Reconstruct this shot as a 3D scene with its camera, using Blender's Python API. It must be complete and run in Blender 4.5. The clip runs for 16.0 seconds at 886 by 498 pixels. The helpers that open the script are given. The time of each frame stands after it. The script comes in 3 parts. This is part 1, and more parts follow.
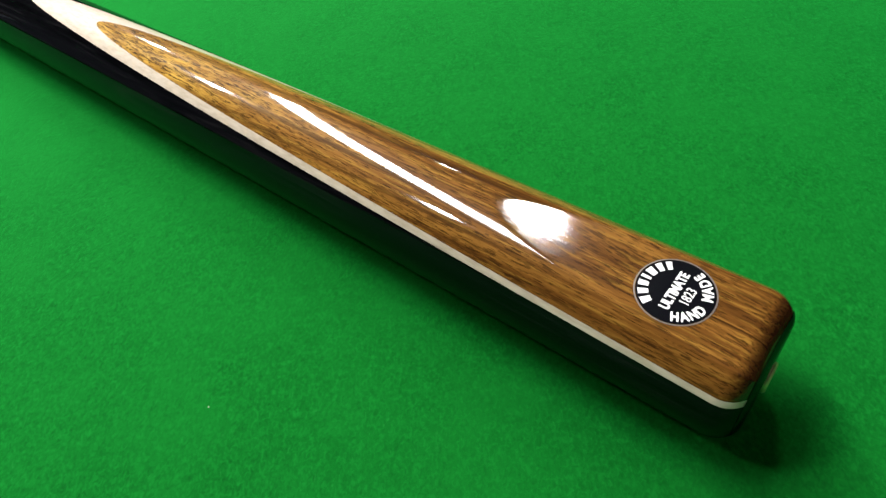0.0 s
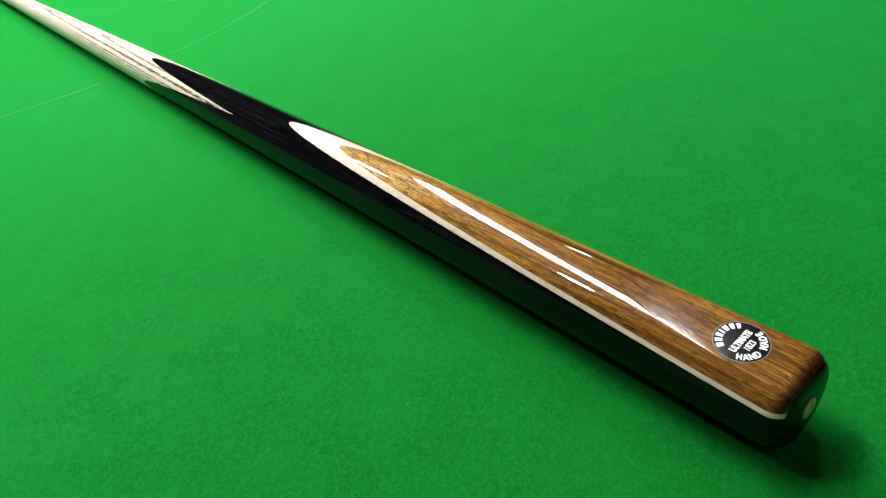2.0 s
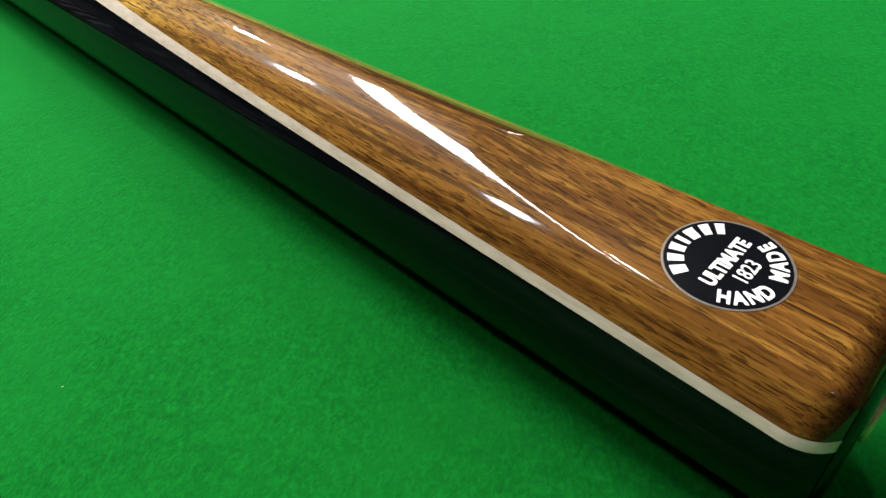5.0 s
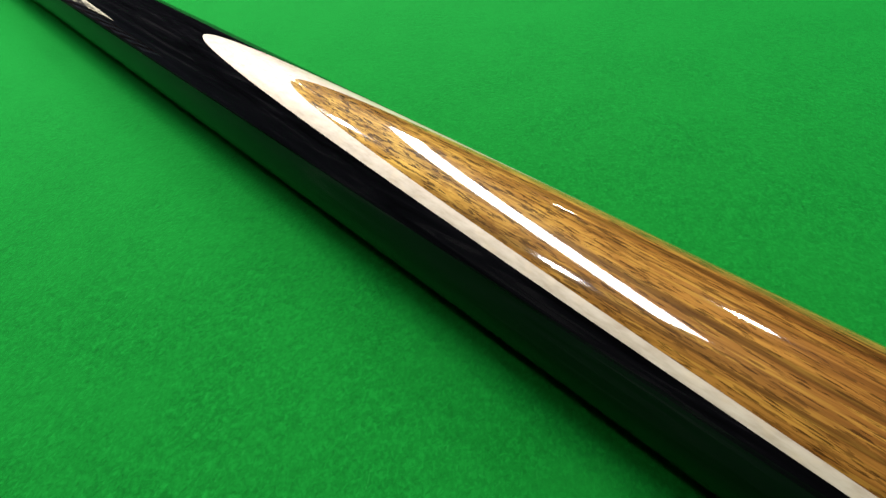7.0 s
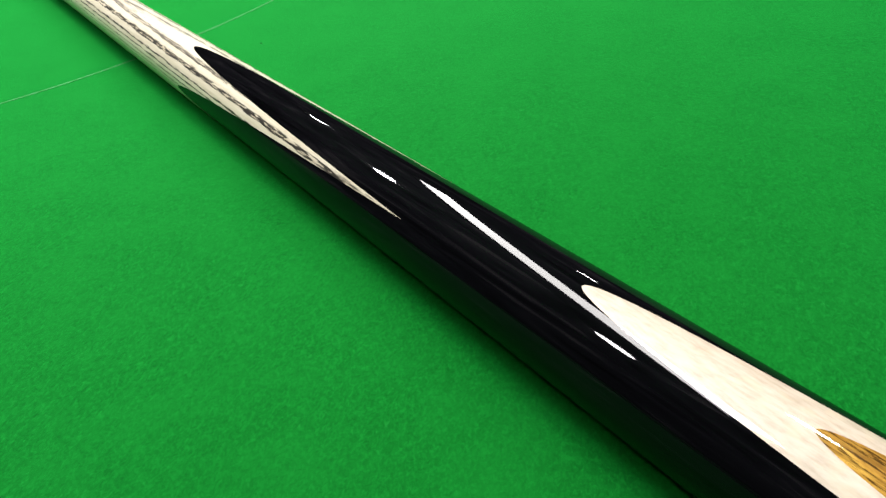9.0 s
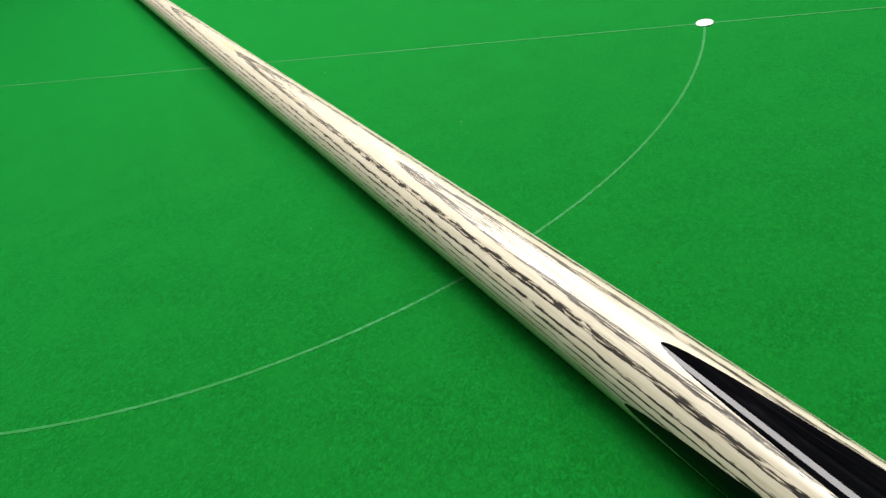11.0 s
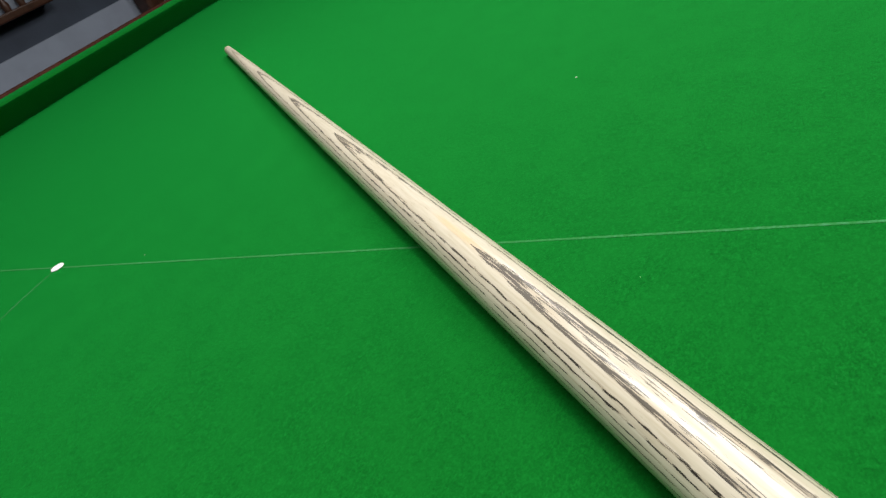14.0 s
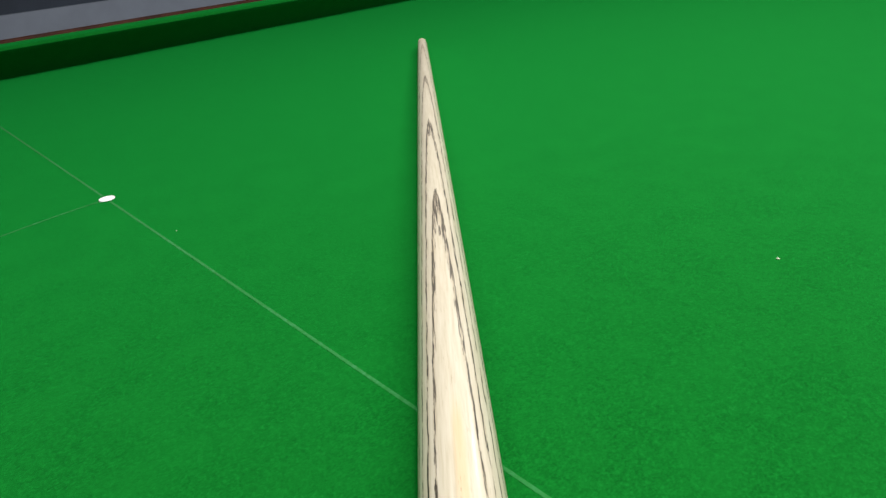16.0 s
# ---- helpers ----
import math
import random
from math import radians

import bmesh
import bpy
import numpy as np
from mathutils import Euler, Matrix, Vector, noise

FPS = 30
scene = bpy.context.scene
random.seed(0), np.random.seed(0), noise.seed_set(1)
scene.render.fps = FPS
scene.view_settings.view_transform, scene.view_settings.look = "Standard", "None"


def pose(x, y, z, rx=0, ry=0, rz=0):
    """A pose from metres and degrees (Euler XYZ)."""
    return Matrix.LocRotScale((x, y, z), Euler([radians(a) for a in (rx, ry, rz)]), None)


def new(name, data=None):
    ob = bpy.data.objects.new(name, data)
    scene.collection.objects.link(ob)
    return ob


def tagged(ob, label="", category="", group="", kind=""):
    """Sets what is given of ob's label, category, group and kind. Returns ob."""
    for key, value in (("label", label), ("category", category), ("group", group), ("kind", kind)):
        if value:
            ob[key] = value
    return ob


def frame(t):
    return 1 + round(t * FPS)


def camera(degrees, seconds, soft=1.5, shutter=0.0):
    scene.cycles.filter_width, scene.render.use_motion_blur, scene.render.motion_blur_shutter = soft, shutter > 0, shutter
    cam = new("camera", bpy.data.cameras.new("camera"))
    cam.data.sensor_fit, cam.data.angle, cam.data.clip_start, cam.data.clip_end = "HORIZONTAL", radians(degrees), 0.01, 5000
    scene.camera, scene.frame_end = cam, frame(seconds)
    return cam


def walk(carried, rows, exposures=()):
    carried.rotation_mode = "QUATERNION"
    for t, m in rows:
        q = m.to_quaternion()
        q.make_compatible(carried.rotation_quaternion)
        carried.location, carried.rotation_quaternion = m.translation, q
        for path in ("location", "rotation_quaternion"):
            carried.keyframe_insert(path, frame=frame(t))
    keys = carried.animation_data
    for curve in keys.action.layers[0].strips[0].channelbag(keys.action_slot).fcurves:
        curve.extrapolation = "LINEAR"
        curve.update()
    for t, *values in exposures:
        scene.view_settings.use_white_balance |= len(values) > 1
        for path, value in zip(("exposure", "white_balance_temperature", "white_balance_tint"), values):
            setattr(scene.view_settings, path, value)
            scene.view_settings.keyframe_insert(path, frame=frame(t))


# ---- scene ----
cam = camera(69.07, 16.0)
PATH = [
    (0, -0.0663, -0.0003, 0.1194, -51.756, -50.395, 7.729),
    (0.5, -0.0819, -0.0136, 0.1305, -48.761, -46.009, 8.658),
    (1, -0.0925, -0.0222, 0.1486, -45.065, -41.915, 9.041),
    (1.5, -0.1090, -0.0274, 0.1554, -42.070, -39.709, 9.418),
    (2, -0.1134, -0.0327, 0.1568, -41.260, -38.108, 10.542),
    (2.5, -0.1051, -0.0246, 0.1371, -41.592, -37.818, 8.587),
    (3, -0.0921, -0.0166, 0.1149, -43.301, -38.334, 5.736),
    (5.3, -0.0518, 0.0084, 0.0773, -44.5302, -43.2293, 6.2296),
    (5.5, -0.0520, 0.0145, 0.0797, -44.0907, -43.2289, 6.4791),
    (6, -0.0529, 0.0250, 0.0807, -43.1073, -41.0148, 5.3928),
    (6.5, -0.0561, 0.0489, 0.0869, -42.1263, -41.1193, 5.7058),
    (7, -0.0610, 0.0750, 0.0896, -41.868, -40.419, 5.209),
    (7.5, -0.0641, 0.1006, 0.0933, -41.331, -40.243, 4.891),
    (8, -0.0660, 0.1288, 0.1006, -41.315, -40.673, 5.130),
    (8.2, -0.0663, 0.1390, 0.1043, -41.296, -41.023, 5.560),
    (10.3, -0.0760, 0.3067, 0.1339, -35.299, -40.221, 10.161),
    (10.5, -0.0759, 0.3265, 0.1349, -34.498, -39.768, 10.823),
    (11, -0.0784, 0.3756, 0.1415, -32.933, -38.526, 11.617),
    (11.5, -0.0764, 0.4212, 0.1439, -31.756, -36.877, 13.489),
    (12, -0.0716, 0.4620, 0.1476, -30.411, -35.987, 15.548),
    (12.5, -0.0691, 0.4996, 0.1552, -29.700, -35.160, 17.271),
    (13, -0.0661, 0.5346, 0.1514, -29.195, -35.344, 19.705),
    (13.5, -0.0608, 0.5683, 0.1469, -27.687, -35.616, 20.910),
    (14, -0.0521, 0.5986, 0.1441, -26.573, -34.850, 20.441),
    (14.5, -0.0457, 0.6234, 0.1356, -23.093, -34.082, 18.373),
    (15, -0.0250, 0.6411, 0.1298, -15.686, -32.011, 14.511),
    (15.5, -0.0089, 0.6638, 0.1234, -7.632, -29.269, 9.254),
    (16, 0.0015, 0.6894, 0.1254, -2.472, -27.248, 5.129),
]
walk(cam, [(t, pose(x, y, z, 90 + pitch, roll, yaw)) for t, x, y, z, yaw, pitch, roll in PATH],
     exposures=[(0, 0.21), (3.0, 0.26), (5.5, 0.22), (8.0, 0.13), (10.5, -0.44), (13.0, -1.00), (16.0, -1.03)])

# ---- light: a long canopy lamp over the table, small round lamps beside it ----
world = bpy.data.worlds.new("room_air")
scene.world = world
world.use_nodes = True
world.node_tree.nodes["Background"].inputs[0].default_value = (0.75, 0.85, 1.0, 1)
world.node_tree.nodes["Background"].inputs[1].default_value = 0.012

LAMP_H = 0.90
STRIP_A, STRIP_B = Vector((-0.221, 0.382, LAMP_H)), Vector((1.18, 1.69, LAMP_H))


def area_lamp(name, at, sx, sy, watts, turn=0.0, shape="RECTANGLE", colour=(1, 0.97, 0.95), spread=180):
    data = bpy.data.lights.new(name, "AREA")
    data.shape, data.size, data.size_y, data.energy, data.color = shape, sx, sy, watts, colour
    data.spread = radians(spread)
    ob = new(name, data)
    ob.matrix_world = Matrix.Translation(at) @ Euler((0, 0, turn)).to_matrix().to_4x4()
    return ob


strip_dir = STRIP_B - STRIP_A
# two tubes end to end, the shorter one brighter along its length
for start, end, watts in ((0.0, 0.38, 15.5), (0.38, 1.0, 25.0)):
    area_lamp("canopy_strip_light", STRIP_A + strip_dir * (start + end) / 2, strip_dir.length * (end - start), 0.125, watts,
              math.atan2(strip_dir.y, strip_dir.x))
SPOT_LAMPS = (((-0.41, 0.648), 3.6, 0.085), ((0.145, 1.30), 11.0, 0.085), ((0.91, 2.16), 8.0, 0.085), ((0.624, 0.35), 2.6, 0.084),
              ((1.80, 1.31), 4.0, 0.085), ((0.0, -0.62), 1.0, 0.085))
for at, watts, wide in SPOT_LAMPS:
    area_lamp("round_lamp_light", (at[0], at[1], LAMP_H), wide, wide, watts, shape="DISK")


# ---- materials ----
def material(name):
    m = bpy.data.materials.new(name)
    m.use_nodes = True
    t = m.node_tree
    return m, t, t.nodes["Principled BSDF"]


class Nodes:
    """Short hand for building node trees."""

    def __init__(self, tree):
        self.t = tree

    def add(self, kind, **props):
        n = self.t.nodes.new(kind)
        for k, v in props.items():
            setattr(n, k, v)
        return n

    def put(self, socket, value):
        if hasattr(value, "is_output"):
            self.t.links.new(value, socket)
        else:
            socket.default_value = value

    def coords(self, sx=1.0, sy=1.0, sz=1.0, turn=0.0):
        c = self.add("ShaderNodeTexCoord").outputs["Object"]
        if turn:
            r = self.add("ShaderNodeVectorRotate", rotation_type="Z_AXIS")
            r.inputs["Angle"].default_value = turn
            self.put(r.inputs["Vector"], c)
            c = r.outputs[0]
        m = self.add("ShaderNodeMapping")
        m.inputs["Scale"].default_value = (sx, sy, sz)
        self.put(m.inputs["Vector"], c)
        return m.outputs[0]

    def noise(self, vec, scale, detail=2.0, rough=0.5, dist=0.0):
        n = self.add("ShaderNodeTexNoise")
        self.put(n.inputs["Vector"], vec)
        n.inputs["Scale"].default_value = scale
        n.inputs["Detail"].default_value = detail
        n.inputs["Roughness"].default_value = rough
        n.inputs["Distortion"].default_value = dist
        return n.outputs["Fac"]

    def math(self, op, a, b=0.0, clamp=False):
        n = self.add("ShaderNodeMath", operation=op, use_clamp=clamp)
        self.put(n.inputs[0], a)
        self.put(n.inputs[1], b)
        return n.outputs[0]

    def step(self, v, lo, hi, a=0.0, b=1.0):
        n = self.add("ShaderNodeMapRange", interpolation_type="SMOOTHSTEP")
        self.put(n.inputs["Value"], v)
        for i, k in zip((1, 2, 3, 4), (lo, hi, a, b)):
            self.put(n.inputs[i], k)
        return n.outputs[0]

    def mix(self, fac, a, b, blend="MIX"):
        n = self.add("ShaderNodeMix", data_type="RGBA", blend_type=blend)
        self.put(n.inputs[0], fac)
        self.put(n.inputs[6], a if hasattr(a, "is_output") else (*a, 1))
        self.put(n.inputs[7], b if hasattr(b, "is_output") else (*b, 1))
        return n.outputs[2]

    def ramp(self, fac, stops):
        n = self.add("ShaderNodeValToRGB")
        r = n.color_ramp
        while len(r.elements) < len(stops):
            r.elements.new(1.0)
        for e, (p, c) in zip(r.elements, stops):
            e.position = p
            e.color = (c, c, c, 1) if not isinstance(c, tuple) else (*c, 1)
        self.put(n.inputs[0], fac)
        return n.outputs[0]

    def bump(self, height, strength, distance):
        n = self.add("ShaderNodeBump")
        n.inputs["Strength"].default_value = strength
        n.inputs["Distance"].default_value = distance
        self.put(n.inputs["Height"], height)
        return n.outputs[0]

    def xyz(self, vec):
        n = self.add("ShaderNodeSeparateXYZ")
        self.put(n.inputs[0], vec)
        return n.outputs


def varnish(bsdf, rough=0.04, weight=1.0):
    bsdf.inputs["Coat Weight"].default_value = weight
    bsdf.inputs["Coat Roughness"].default_value = rough
    bsdf.inputs["Coat IOR"].default_value = 1.5


def cloth_material():
    m, t, b = material("green baize")
    n = Nodes(t)
    v = n.coords()
    fibre = n.noise(n.coords(1.4, 1, 1), 1000, 3, 0.65, 0.6)
    fuzz = n.noise(n.coords(1.3, 1, 1), 420, 3, 0.6, 0.8)
    blotch = n.noise(v, 45, 4, 0.65)
    wear = n.noise(v, 6, 3, 0.6)
    tone = n.math("ADD", n.math("MULTIPLY", fuzz, 0.4), n.math("MULTIPLY", fibre, 0.6))
    col = n.ramp(tone, [(0.33, (0.0011, 0.065, 0.0062)), (0.5, (0.0020, 0.103, 0.0100)), (0.67, (0.0045, 0.158, 0.0176))])
    lint = n.step(n.noise(n.coords(1, 0.35, 1), 900, 2, 0.5, 1.5), 0.68, 0.76, 0.0, 0.22)
    col = n.mix(lint, col, (0.022, 0.27, 0.05))
    col = n.mix(n.step(blotch, 0.35, 0.7, 0.0, 0.45), col, (0.0036, 0.132, 0.0140))
    col = n.mix(n.step(wear, 0.45, 0.75, 0.0, 0.30), col, (0.0020, 0.104, 0.0098))
    n.put(b.inputs["Base Color"], col)
    b.inputs["Roughness"].default_value = 0.95
    b.inputs["Specular IOR Level"].default_value = 0.05
    b.inputs["Sheen Weight"].default_value = 0.65
    b.inputs["Sheen Roughness"].default_value = 0.45
    b.inputs["Sheen Tint"].default_value = (0.02, 0.9, 0.16, 1)
    n.put(b.inputs["Normal"], n.bump(tone, 0.45, 0.0006))
    return m


def chalk_line_material():
    m, t, b = material("worn chalk line")
    n = Nodes(t)
    v = n.coords()
    f = n.step(n.noise(v, 420, 4, 0.75), 0.38, 0.68)
    wide = n.step(n.noise(v, 12, 2), 0.35, 0.7, 0.25, 0.8)
    n.put(b.inputs["Base Color"], n.mix(n.math("MULTIPLY", f, wide), (0.004, 0.15, 0.018), (0.042, 0.235, 0.090)))
    b.inputs["Roughness"].default_value = 0.95
    return m


def brown_wood_material():
    m, t, b = material("varnished brown hardwood")
    n = Nodes(t)
    x, y, z = n.xyz(n.coords(1000, 1000, 1000))
    # golden curly figure up the splice, plainer redder heartwood towards the butt
    drift = n.math("MULTIPLY", n.noise(n.coords(1, 0.12, 1), 130, 2, 0.5), 60.0)
    gold = n.math("MULTIPLY", n.step(n.math("ADD", y, drift), 112.0, 195.0), n.step(x, -3.0, 7.0, 1.0, 0.55))
    bands = n.noise(n.coords(1, 0.02, 1), 420, 3, 0.6, 0.4)
    col = n.ramp(bands, [(0.30, (0.058, 0.0210, 0.0052)), (0.43, (0.158, 0.0635, 0.0122)),
                         (0.55, (0.245, 0.1070, 0.0200)), (0.70, (0.355, 0.1720, 0.0320))])
    curl = n.noise(n.coords(1, 0.22, 1, 0.10), 330, 3, 0.65, 1.2)
    mottle = n.ramp(curl, [(0.30, (0.188, 0.086, 0.01344)), (0.46, (0.3478, 0.185, 0.03024)), (0.64, (0.5828, 0.350, 0.06272))])
    col = n.mix(n.math("MULTIPLY", gold, 0.85), col, mottle)
    thread = n.noise(n.coords(1, 0.035, 1), 2400, 3, 0.6)
    col = n.mix(n.step(thread, 0.42, 0.62, 0.0, 0.55), col, (0.094, 0.038, 0.00672))
    pale = n.noise(n.coords(1, 0.05, 1), 1500, 2, 0.5)
    col = n.mix(n.step(pale, 0.54, 0.68, 0.0, 0.42), col, (0.47, 0.260, 0.04032))
    heart = n.math("MULTIPLY", n.step(n.math("ADD", y, drift), 60.0, 150.0, 0.50, 0.0), n.step(bands, 0.35, 0.62, 1.0, 0.6))
    col = n.mix(heart, col, (0.088, 0.0330, 0.0070))
    # pores: short dark strokes, slightly aslant to the axis
    dash = n.noise(n.coords(1, 0.11, 1, 0.07), 2500, 2, 0.5, 0.15)
    dash2 = n.noise(n.coords(1, 0.06, 1, 0.04), 3600, 2, 0.5, 0.1)
    crowd = n.noise(n.coords(1, 0.10, 1), 260, 2, 0.5)
    lean = n.math("MULTIPLY", n.math("SUBTRACT", crowd, 0.5), 0.16)
    p = n.math("MAXIMUM", n.math("MULTIPLY", n.step(n.math("ADD", dash, lean), 0.560, 0.605, 0, 0.85), n.step(gold, 0, 1, 0.60, 1.0)),
               n.step(n.math("ADD", dash2, lean), 0.58, 0.63, 0, 0.8))
    streak = n.step(n.noise(n.coords(1, 0.010, 1), 620, 2, 0.5), 0.60, 0.69, 0, 0.55)
    p = n.math("MAXIMUM", p, n.math("MULTIPLY", streak, n.step(gold, 0, 1, 1.0, 0.3)))
    wander = n.math("MULTIPLY", n.math("SUBTRACT", n.noise(n.coords(0, 1, 0), 350, 3), 0.5), 0.7)
    split = n.math("ABSOLUTE", n.math("ADD", n.math("ADD", x, 1.5), wander))
    split = n.math("MULTIPLY", n.step(split, 0.08, 0.26, 0.85, 0.0), n.step(y, 10.5, 12.5, 1.0, 0.0))
    p = n.math("MAXIMUM", p, split)
    col = n.mix(p, col, (0.02068, 0.0080, 0.00224))
    # end grain drinks the varnish; the rounding's shade is painted in with it
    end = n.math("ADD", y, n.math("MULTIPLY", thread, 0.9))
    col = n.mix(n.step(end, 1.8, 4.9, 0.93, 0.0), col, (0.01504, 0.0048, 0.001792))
    n.put(b.inputs["Base Color"], col)
    b.inputs["Roughness"].default_value = 0.36
    b.inputs["Specular IOR Level"].default_value = 0.03
    varnish(b, 0.03)
    n.put(b.inputs["Coat Roughness"], n.math("ADD", n.step(y, 40.0, 60.0, 0.035, 0.020), n.step(thread, 0.4, 0.7, 0.02, 0.05)))
    n.put(b.inputs["Normal"], n.bump(p, -0.15, 0.00008))
    # the varnish on the flat shows a fine orange peel
    peel = n.math("MULTIPLY", n.noise(n.coords(1, 0.6, 1), 2200, 2, 0.6), n.step(y, 45.0, 60.0, 1.0, 0.15))
    n.put(b.inputs["Coat Normal"], n.bump(n.math("SUBTRACT", peel, n.math("MULTIPLY", p, 0.08)), 0.07, 0.00006))
    return m


def ebony_material():
    m, t, b = material("varnished ebony")
    n = Nodes(t)
    g = n.noise(n.coords(1, 0.05, 1), 420, 4, 0.65, 1.4)
    n.put(b.inputs["Base Color"], n.ramp(g, [(0.35, (0.0010, 0.0010, 0.0013)), (0.56, (0.0026, 0.0026, 0.0034)), (0.70, (0.0070, 0.0066, 0.0075))]))
    b.inputs["Roughness"].default_value = 0.8
    b.inputs["Specular IOR Level"].default_value = 0.0
    varnish(b, 0.025, 0.54)
    b.inputs["Coat IOR"].default_value = 1.37
    return m


def veneer_material():
    m, t, b = material("pale maple veneer")
    n = Nodes(t)
    g = n.noise(n.coords(1, 0.22, 1), 1100, 4, 0.6)
    q = n.noise(n.coords(1, 0.7, 1), 420, 3)
    col = n.ramp(g, [(0.3, (0.40, 0.326, 0.247)), (0.55, (0.51, 0.433, 0.345)), (0.75, (0.57, 0.50, 0.41))])
    col = n.mix(n.step(q, 0.5, 0.7, 0, 0.3), col, (0.62, 0.50, 0.34))
    n.put(b.inputs["Base Color"], col)
    b.inputs["Roughness"].default_value = 0.45
    varnish(b, 0.04)
    return m


# heights over the cue's axis, in mm, at which the dark growth rings meet its upright middle plane, and their thickness
RINGS = ((3.70, 0.40), (5.50, 0.40), (7.05, 0.30), (8.30, 0.36), (9.31, 0.42), (10.69, 0.78), (12.06, 0.46))


def ash_material():
    m, t, b = material("varnished ash with dark grain")
    n = Nodes(t)
    x, y, z = n.xyz(n.coords(1000, 1000, 1000))
    # cut across, on the flanks, a ring shows as a bold line; cut along, on the crown, as loose streaks
    flank = n.step(n.math("ABSOLUTE", x), 2.5, 6.5)
    warp = n.noise(n.coords(1, 0.03, 1), 150, 3, 0.6)
    warp2 = n.noise(n.coords(1, 0.15, 1), 700, 3, 0.6)
    h = n.math("ADD", z, n.math("MULTIPLY", n.math("SUBTRACT", warp, 0.5), 0.16))
    h = n.math("ADD", h, n.math("MULTIPLY", n.math("SUBTRACT", warp2, 0.5), n.step(flank, 0.0, 1.0, 0.16, 0.55)))
    # the rings are arcs, flat over the crown and falling off down the flanks
    xx = n.math("MULTIPLY", x, x)
    h = n.math("ADD", h, n.math("ADD", n.math("MULTIPLY", xx, 0.010), n.math("MULTIPLY", n.math("MULTIPLY", xx, xx), 0.00010)))
    lo, hi = -2.0, 14.0
    f = n.math("DIVIDE", n.math("SUBTRACT", h, lo), hi - lo)
    stops = []
    for r, thick in RINGS:
        stops += [((r - 0.06 - lo) / (hi - lo), 0.0), ((r + 0.03 - lo) / (hi - lo), 1.0),
                  ((r + 0.10 + 0.10 * thick - lo) / (hi - lo), 0.66), ((r + thick - lo) / (hi - lo), 0.0)]
    early = n.ramp(f, stops)
    # vessels: dark tubes along the grain, packed at the foot of each ring and thinning out above it
    tube = n.noise(n.coords(1, 0.10, 1), 1500, 2, 0.5, 0.1)
    hair = n.noise(n.coords(1, 0.030, 1), 2500, 2, 0.5, 0.1)
    band = n.step(early, n.step(y, 450.0, 900.0, 0.10, 0.40), n.step(y, 450.0, 900.0, 0.30, 0.60))
    core = n.math("MULTIPLY", n.math("MULTIPLY", band, flank), n.step(tube, 0.455, 0.50))
    thin = n.math("MULTIPLY", n.step(early, 0.80, 0.92), flank)
    packed = n.math("ADD", hair, n.math("MULTIPLY", early, n.step(flank, 0.0, 1.0, 0.27, 0.16)))
    lines = n.math("MULTIPLY", n.step(packed, 0.625, 0.655), n.step(early, 0.03, 0.15))
    lines = n.math("MAXIMUM", lines, n.math("MULTIPLY", thin, 0.8))
    fleck = n.noise(n.coords(1, 0.05, 1), 1100, 3, 0.6)
    col = n.ramp(fleck, [(0.3, (0.485, 0.43, 0.315)), (0.5, (0.555, 0.502, 0.385)), (0.75, (0.61, 0.565, 0.46))])
    warm = n.step(n.noise(n.coords(1, 0.12, 1), 60, 2), 0.57, 0.75, 0, 0.22)
    col = n.mix(warm, col, (0.60, 0.50, 0.36))
    stain = n.math("MULTIPLY", n.step(n.math("ABSOLUTE", n.math("SUBTRACT", y, 795.0)), 8.0, 26.0, 1.0, 0.0),
                   n.step(n.math("ABSOLUTE", n.math("SUBTRACT", x, 0.6)), 0.5, 2.2, 0.5, 0.0))
    col = n.mix(stain, col, (0.62, 0.40, 0.17))
    stray = n.noise(n.coords(1, 0.05, 1), 2300, 2, 0.5)
    col = n.mix(n.step(stray, 0.66, 0.72, 0.0, 0.35), col, (0.26, 0.20, 0.13))
    col = n.mix(n.step(early, 0.02, 0.7, 0.0, 0.30), col, (0.33, 0.245, 0.155))
    col = n.mix(n.math("MULTIPLY", lines, n.step(y, 1100.0, 1330.0, 0.84, 0.45)), col, (0.034, 0.029, 0.026))
    col = n.mix(n.math("MULTIPLY", core, 0.97), col, (0.011, 0.008, 0.007))
    n.put(b.inputs["Base Color"], col)
    b.inputs["Roughness"].default_value = 0.5
    b.inputs["Specular IOR Level"].default_value = 0.3
    varnish(b, 0.22, 0.65)
    dark = n.math("MAXIMUM", core, lines)
    n.put(b.inputs["Normal"], n.bump(dark, -0.2, 0.0001))
    n.put(b.inputs["Coat Normal"], n.bump(dark, -0.25, 0.00012))
    return m


def plain_material(name, colour, rough=0.6, metal=0.0, scale=60.0, vary=0.25, bump=0.0):
    m, t, b = material(name)
    n = Nodes(t)
    f = n.noise(n.coords(), scale, 4, 0.6)
    dark = tuple(c * (1 - vary) for c in colour)
    light = tuple(min(1, c * (1 + vary)) for c in colour)
    n.put(b.inputs["Base Color"], n.mix(n.step(f, 0.3, 0.7), dark, light))
    b.inputs["Roughness"].default_value = rough
    b.inputs["Metallic"].default_value = metal
    if bump:
        n.put(b.inputs["Normal"], n.bump(f, 0.4, bump))
    return m


